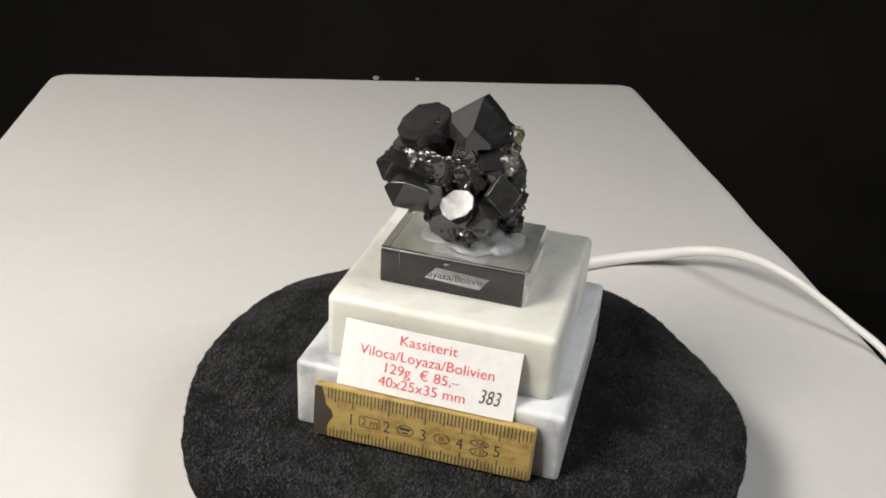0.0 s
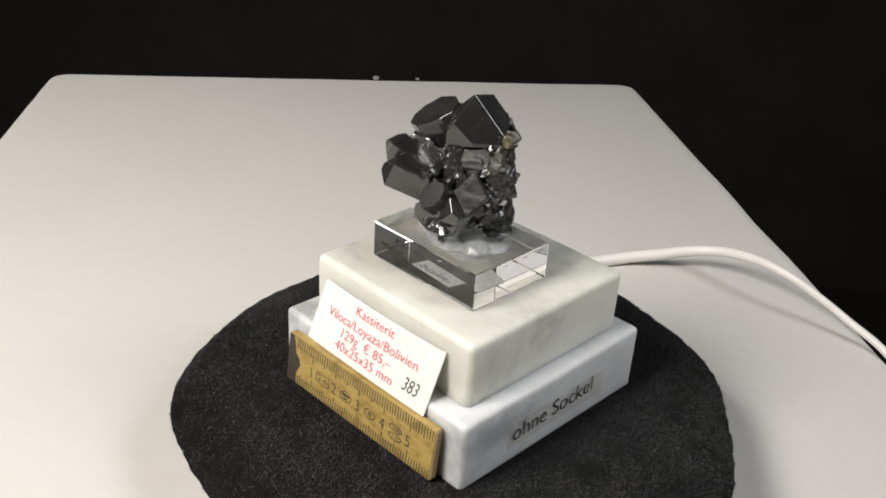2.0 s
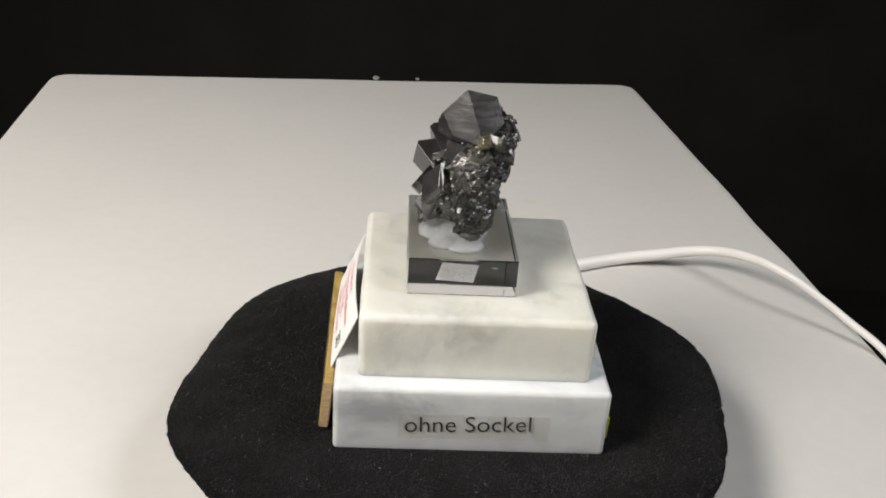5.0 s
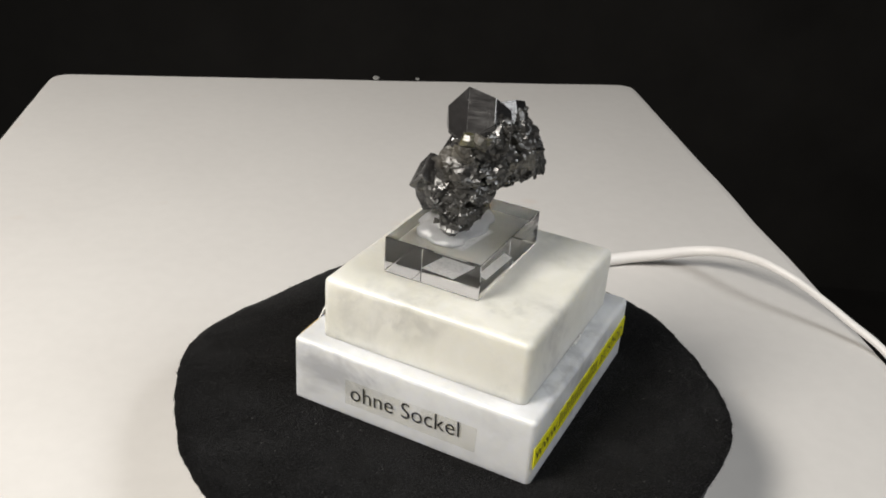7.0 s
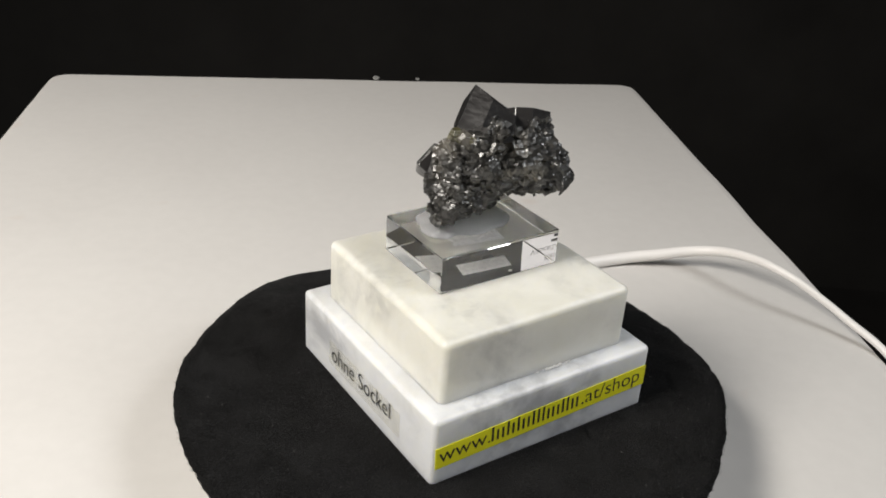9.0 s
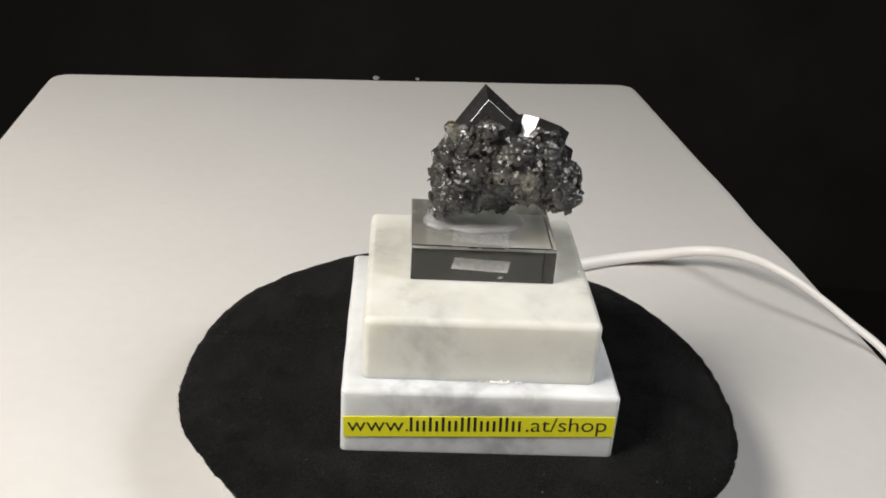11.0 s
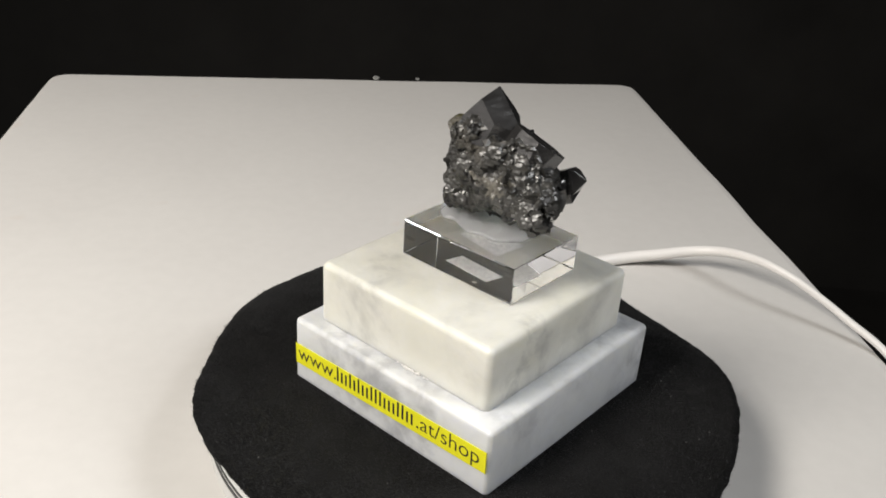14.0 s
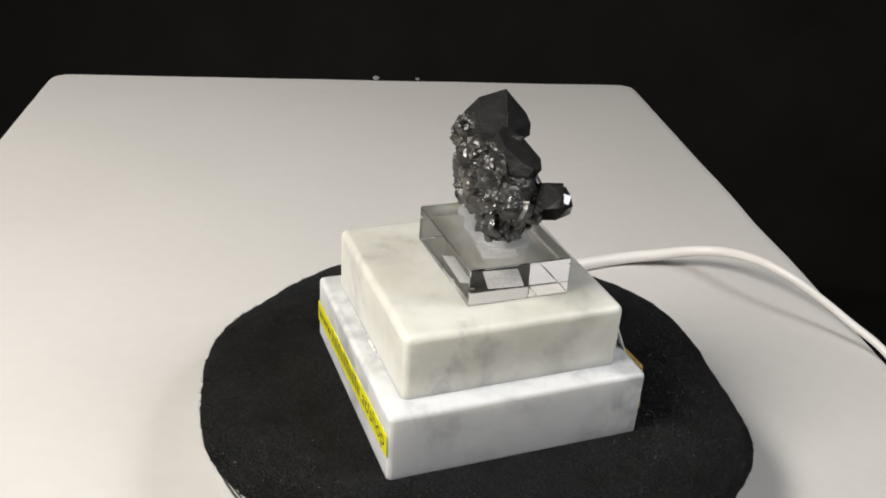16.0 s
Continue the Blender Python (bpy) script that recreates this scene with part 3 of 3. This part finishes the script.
def crystal(tip, axis, along, wx, wy, pyramid, cap, length, seed, drop=0.0, diamond=False, mat=None, cuts=2, keep=0.94, taper=0.86, label=""):
    """A four-sided crystal with a roof, pyramid or flat end. tip: the middle of its end; axis: where it points; along: its second direction;
    wx, wy: how far its shoulders reach to either side; cap: half the size of the end face (0, y: a roof)."""
    rng = random.Random(seed)
    z = Vector(axis).normalized()
    y = Vector(along)
    y = (y - z * y.dot(z)).normalized()
    x = y.cross(z)

    def corners(x0, x1, y0, y1):
        return [(x1, 0), (0, y1), (x0, 0), (0, y0)] if diamond else [(x1, y0), (x1, y1), (x0, y1), (x0, y0)]

    bm = bmesh.new()
    for fx, fy in corners(-cap[0], cap[0], -cap[1], cap[1]):
        bm.verts.new((fx, fy, -drop * (fy > 0.01)))
    for s, d in ((1.0, pyramid), (taper, pyramid + length)):
        for fx, fy in corners(wx[0], wx[1], wy[0], wy[1]):
            j = 0.025 * rng.uniform(-1, 1)
            bm.verts.new((fx * s + j, fy * s - j, -d + j))
    bmesh.ops.remove_doubles(bm, verts=bm.verts[:], dist=0.01)
    bmesh.ops.convex_hull(bm, input=bm.verts[:])
    clipped(bm, rng, cuts, keep)
    bmesh.ops.dissolve_limit(bm, angle_limit=0.02, verts=bm.verts[:], edges=bm.edges[:])
    bmesh.ops.bevel(bm, geom=bm.edges[:], offset=0.007, segments=1, affect="EDGES")
    bmesh.ops.transform(bm, matrix=Matrix((x, y, z)).transposed().to_4x4(), verts=bm.verts[:])
    bmesh.ops.translate(bm, verts=bm.verts[:], vec=tip)
    return part("crystal", bm, mat or M_CRYSTAL, specimen, label)


def faceted(centre, half, planes, label=""):
    """A crystal cut from a block by flat faces, each a normal and its distance from the origin."""
    c = Vector(centre)
    bm = box(c.x - half[0], c.x + half[0], c.y - half[1], c.y + half[1], c.z - half[2], c.z + half[2])
    for n, d in planes:
        n = Vector(n).normalized()
        bmesh.ops.bisect_plane(bm, geom=bm.verts[:] + bm.edges[:] + bm.faces[:], plane_co=n * d, plane_no=n, clear_outer=True)
        edges = [e for e in bm.edges if e.is_boundary]
        if edges:
            bmesh.ops.contextual_create(bm, geom=edges)
    bmesh.ops.bevel(bm, geom=bm.edges[:], offset=0.007, segments=1, affect="EDGES")
    return part("crystal", bm, M_CRYSTAL, specimen, label)


# the large crystals
PEAK = faceted((0.08, -0.2, 8.42), (1.1, 1.15, 0.66), (
    ((0.0, 0.93, 0.36), 3.478),
    ((0.734, 0.178, 0.655), 5.973), ((-0.574, 0.144, 0.806), 7.097), ((0.747, -0.53, 0.401), 4.016), ((-0.615, -0.547, 0.568), 5.276),
    ((0.8, -0.6, 0.02), 1.099), ((-0.78, -0.62, 0.02), 0.938), ((0.75, 0.66, 0.05), 1.2), ((-0.75, 0.66, 0.05), 1.101), ((0.515, -0.857, 0.0), 1.0)), "largest black crystal with a sharp roof-shaped top")


def tabular(tip, axis, along, wide, tall, thick, seed, label):
    """A thick plate with many short sides round its flat end."""
    rng = random.Random(seed)
    a, t = Vector(axis).normalized(), Vector(tip)
    y = Vector(along)
    y = (y - a * y.dot(a)).normalized()
    x = y.cross(a)
    planes = [(a, a.dot(t)), (-a, -a.dot(t) + thick)]
    for k in range(9):
        ang = 2 * math.pi * (k + rng.uniform(-0.2, 0.2)) / 9
        side = x * math.cos(ang) + y * math.sin(ang)
        n = (side + a * rng.uniform(-0.12, 0.06)).normalized()
        edge = t + side * math.hypot(wide * math.cos(ang), tall * math.sin(ang)) * rng.uniform(0.95, 1.04)
        planes.append((n, n.dot(edge)))
    return faceted(t, (1.5, 1.5, 1.5), planes, label)


tabular((-1.47, -0.25, 8.04), (-0.30, -0.46, 0.83), (0.85, 0.25, 0.45), 0.60, 0.76, 1.05, 2, "thick black tabular crystal with a rounded outline")
crystal((-2.42, -1.08, 7.1), (-0.86, -0.28, 0.40), (0, -0.2, 1), (-0.30, 0.34), (-0.36, 0.30), 0.32, (0.05, 0.12), 1.15, 3)
crystal((-1.98, -1.58, 6.62), (-0.78, -0.5, 0.36), (0, -0.1, 1), (-0.36, 0.36), (-0.40, 0.34), 0.26, (0.1, 0.14), 1.2, 4)
tabular((-0.06, -1.6, 6.42), (-0.285, -0.775, 0.57), (1, 0.1, 0.35), 0.37, 0.48, 0.9, 6, "black crystal with a bright broad face")
crystal((1.10, -1.35, 6.78), (0.38, -0.78, 0.48), (0.3, -0.55, -0.9), (-0.52, 0.48), (-0.62, 0.60), 0.1, (0.44, 0.56), 0.7, 6, diamond=True, cuts=1)
crystal((0.66, -0.78, 7.47), (0.38, -0.80, 0.47), (0.15, -0.25, -0.55), (-0.40, 0.42), (-0.32, 0.34), 0.08, (0.34, 0.26), 0.7, 7)
crystal((-1.75, 0.42, 7.42), (-0.6, 0.55, 0.5), (0.5, 0.6, 0), (-0.35, 0.35), (-0.35, 0.35), 0.25, (0.05, 0.15), 0.9, 8)
crystal((-1.17, 0.24, 8.34), (-0.32, 0.48, 0.82), (1, 0.1, 0.3), (-0.56, 0.56), (-0.52, 0.52), 0.55, (0.0, 0.06), 0.4, 9, diamond=True)
crystal((-1.0, -1.2, 6.15), (-0.4, -0.85, -0.1), (0, 0.3, 1), (-0.42, 0.42), (-0.42, 0.42), 0.22, (0.16, 0.2), 0.9, 12)
crystal((0.82, -1.62, 6.05), (0.5, -0.8, 0.1), (0.4, 0.2, 1), (-0.38, 0.38), (-0.38, 0.36), 0.26, (0.1, 0.1), 0.8, 13)
crystal((1.45, -0.72, 6.35), (0.85, -0.45, 0.2), (0, 0.5, 1), (-0.34, 0.34), (-0.32, 0.32), 0.3, (0.1, 0.12), 0.7, 14)
tabular((0.02, -1.5, 5.72), (0.0, -1.0, -0.12), (1, 0, 0.1), 0.46, 0.82, 1.2, 22, "blunt black crystal at the foot")
crystal((0.85, -0.95, 7.1), (0.4, -0.8, 0.3), (1, 0.2, 0.6), (-0.2, 0.2), (-0.22, 0.22), 0.14, (0.05, 0.08), 0.5, 24)
# small crystals in the gaps between the large ones
gap = random.Random(21)
for k in range(9):
    u = gap.uniform(-1.5, 0.5)
    v = gap.uniform(6.5 if u > -0.6 else 6.6, 7.6)
    at = (u, -1.15 - 0.35 * math.cos((u + 0.2) * 1.1) * (v < 6.9) + gap.uniform(0.18, 0.4), v)
    w = gap.uniform(0.07, 0.14)
    crystal(at, (gap.uniform(-0.8, 0.6), -1, gap.uniform(-0.5, 0.9)), (gap.uniform(-1, 1), 0.2, gap.uniform(-1, 1)), (-w, w), (-w * 1.2, w * 1.2), w * 0.8, (w * 0.3, w * 0.5), 0.5, 60 + k, cuts=1)
# pale and yellowish grains near the side of the top crystal
crystal((1.2, 0.05, 8.02), (0.8, 0.0, 0.6), (0, 1, 0), (-0.2, 0.2), (-0.24, 0.24), 0.14, (0.08, 0.12), 0.4, 17, mat=M_PYRITE, cuts=8, keep=0.82, label="yellowish mica grain")
crystal((1.08, 0.42, 8.0), (0.6, 0.5, 0.6), (0, 1, 0), (-0.24, 0.24), (-0.24, 0.24), 0.14, (0.1, 0.12), 0.5, 18, mat=M_PALE, cuts=8, keep=0.82, label="pale grey quartz grain")
crystal((1.28, -0.2, 7.5), (0.9, -0.2, 0.3), (0, 1, 0), (-0.26, 0.26), (-0.26, 0.26), 0.14, (0.12, 0.14), 0.5, 19, mat=M_PALE, cuts=8, keep=0.82, label="pale grey quartz grain")
crystal((1.0, -0.5, 7.5), (0.8, -0.5, 0.3), (0, 1, 0), (-0.14, 0.14), (-0.18, 0.18), 0.1, (0.08, 0.1), 0.4, 20, mat=M_PYRITE, cuts=6, keep=0.84, label="yellowish mica grain")

LUMPS = ((-0.8, -0.2, 6.9, 0.98), (0.0, -0.6, 6.3, 0.9), (0.3, -0.1, 7.0, 0.85), (-1.3, 0.1, 6.9, 0.93), (-0.7, 0.0, 7.2, 0.97), (0.7, -0.4, 6.3, 0.79),
         (-0.2, -1.0, 6.0, 0.72), (-1.8, 0.3, 6.7, 0.68), (0.0, -0.1, 7.6, 0.72), (0.4, -1.2, 6.1, 0.57), (-1.6, -0.6, 6.6, 0.55), (0.8, -0.8, 6.3, 0.5),
         (-1.2, 0.1, 7.5, 0.7), (0.7, -0.3, 6.9, 0.7), (-1.8, 0.1, 6.1, 0.42), (0.85, -0.1, 6.0, 0.57), (0.5, 0.0, 7.5, 0.6), (-0.4, -0.8, 5.8, 0.64),
         (0.1, -1.4, 5.75, 0.46), (1.1, -0.3, 5.65, 0.36), (-2.1, 0.5, 6.3, 0.4), (0.12, 0.42, 8.0, 0.42), (0.55, 0.45, 7.75, 0.36))


def chip(p, size, tilt):
    """How far a broken face stands out at p: each cell of the rock is a small plane with a tilt of its own."""
    c = noise.voronoi(p / size)[1][0]
    lean = noise.noise_vector(c * 5.7)
    return size * max(-0.5, min(0.5, 1.6 * tilt * (p / size - c).dot(lean) + 0.5 * tilt * noise.noise(c * 3.3)))


def pale_zone(p):
    """A band of pale quartz across the back of the rock."""
    return math.exp(-((p.z - 6.9) / 0.35) ** 2 - ((p.x + 0.9) / 0.9) ** 2) * (p.y > 0.2)


def rough_matrix():
    """The broken, sugary rock that the crystals grew on."""
    verts, faces, mats, rng = [], [], [], random.Random(11)
    ball = bmesh.new()
    bmesh.ops.create_icosphere(ball, subdivisions=5, radius=1.0)
    ball.verts.ensure_lookup_table()
    shape = [v.co.copy() for v in ball.verts]
    tris = [tuple(v.index for v in f.verts) for f in ball.faces]
    ball.free()
    others = [(Vector(l[:3]), l[3]) for l in LUMPS]
    for cx, cy, cz, r in LUMPS:
        c, start = Vector((cx, cy, cz)), len(verts)
        hidden = []
        for d in shape:
            p = c + d * r
            q = p + d * (0.02 + chip(p, 0.62, 0.36) + chip(p, 0.27, 0.42) + 0.02 * noise.noise(p * 14))
            if q.x < -0.4 and q.z > 7.3 and q.y < 0.3:  # a large flat crystal lies here
                q.z = 7.3 + (q.z - 7.3) * 0.3
            if q.y < -0.72 and q.x < 1.0:  # the crystals stand in front of the rock here
                q.y = -0.72 + (q.y + 0.72) * min(0.9, max(0.25, 0.9 - 1.3 * (q.z - 5.55)))
            hidden.append(any((q - o).length < s * 0.86 for o, s in others if (o - c).length > 0.01))
            verts.append(tuple(q * CM))
        for t in tris:
            if not all(hidden[i] for i in t):
                faces.append(tuple(start + i for i in t))
                at = Vector(verts[start + t[0]]) / CM
                mats.append(2 if at.y < -0.35 and at.x < 0.9 else int(pale_zone(at) + 0.5 * noise.noise(at * 3.1) + 0.3 * noise.noise(at * 9) > 0.62))
    me = bpy.data.meshes.new("matrix")
    me.from_pydata(verts, [], faces)
    me.materials.append(M_MATRIX)
    me.materials.append(M_PALE)
    me.materials.append(M_CRYSTAL)
    me.polygons.foreach_set("material_index", mats)
    ob = new("matrix", me)
    ob.parent = specimen
    tagged(ob, "dark rough broken rock")
    # countless small crystal grains on the rock
    verts, faces, mats = [], [], []
    for i in range(700):
        cx, cy, cz, r = LUMPS[rng.randrange(len(LUMPS))]
        c = Vector((cx, cy, cz))
        d = Vector((rng.gauss(0, 1), rng.gauss(0, 1), rng.gauss(0, 1))).normalized()
        p = c + d * r * 1.0
        if any((p - o).length < s * 0.96 for o, s in others if (o - c).length > 0.01):
            continue
        if p.y < -0.62 and p.x < 1.05:
            continue
        if p.x < -0.35 and p.z > 7.3 and p.y < 0.3:
            continue
        size = 0.03 + 0.15 * rng.random() ** 3
        bm = bmesh.new()
        for _ in range(8):
            bm.verts.new(Vector((rng.gauss(0, 1), rng.gauss(0, 1), rng.gauss(0, 1))).normalized() * size * rng.uniform(0.8, 1.15) + p)
        hull = bmesh.ops.convex_hull(bm, input=bm.verts)
        bm.verts.index_update()
        start = len(verts)
        pale = 0.6 * noise.noise(p * 1.3 + Vector((0, 0, 4))) + 1.15 * pale_zone(p) - 0.5
        kind = 1 if p.y > -0.2 and pale > rng.uniform(-0.3, 0.3) else 2 if rng.random() < 0.02 else 0
        verts += [tuple(v.co * CM) for v in bm.verts]
        for f in bm.faces:
            faces.append(tuple(start + v.index for v in f.verts))
            mats.append(kind)
        bm.free()
    me = bpy.data.meshes.new("crystal_grit")
    me.from_pydata(verts, [], faces)
    for m in (M_MATRIX, M_PALE, M_PYRITE):
        me.materials.append(m)
    me.polygons.foreach_set("material_index", mats)
    ob = new("crystal_grit", me)
    ob.parent = specimen
    tagged(ob, "small glittering dark and pale grains", kind="stuff")


rough_matrix()


def glue_blob():
    """Hardened clear glue between the rock and the acrylic block."""
    bm = bmesh.new()
    for x, y, z, sx, sy, sz in ((0.25, -0.55, 4.96, 1.05, 0.9, 0.19), (1.1, -0.9, 5.0, 0.4, 0.42, 0.28), (1.2, -0.35, 4.97, 0.45, 0.55, 0.2), (-0.45, -0.5, 4.96, 0.8, 0.75, 0.17), (0.3, -1.15, 4.98, 0.62, 0.45, 0.2), (0.75, -0.6, 5.15, 0.45, 0.45, 0.28)):
        made = bmesh.ops.create_icosphere(bm, subdivisions=4, radius=1.0)["verts"]
        for v in made:
            n = 1 + 0.14 * noise.noise(v.co * 1.7 + Vector((x, y, z)))
            v.co = Vector((x + v.co.x * sx * n, y + v.co.y * sy * n, max(4.952, z + v.co.z * sz * n)))
    me = link_mesh("glue", bm, M_GLUE, True)
    ob = new("glue", me)
    mod = ob.modifiers.new("fuse", "REMESH")
    mod.mode, mod.voxel_size, mod.use_smooth_shade = "VOXEL", 0.0006, True
    ob.parent = specimen
    tagged(ob, "milky translucent blob of hot glue")


glue_blob()


# ---- the turning ----
TURN = ((0, 0.0), (1, -15.15), (2, -29.75), (3, -43.9), (4, -57.7), (6.5, -94.6), (7, -101.75), (8, -116.2), (9, -130.9), (11.5, -169.8), (12, -177.05), (13, -191.5), (14, -205.8), (15, -219.8), (16, -233.8))


def motions():
    spin = [(t, pose(0, 0, 0, 0, 0, a)) for t, a in TURN]
    for ob in (platter, cloth):
        walk(ob, spin)
    for ob in (base, block, ruler, card, acrylic, specimen):
        walk(ob, [(t, m @ STAND) for t, m in spin])


motions()
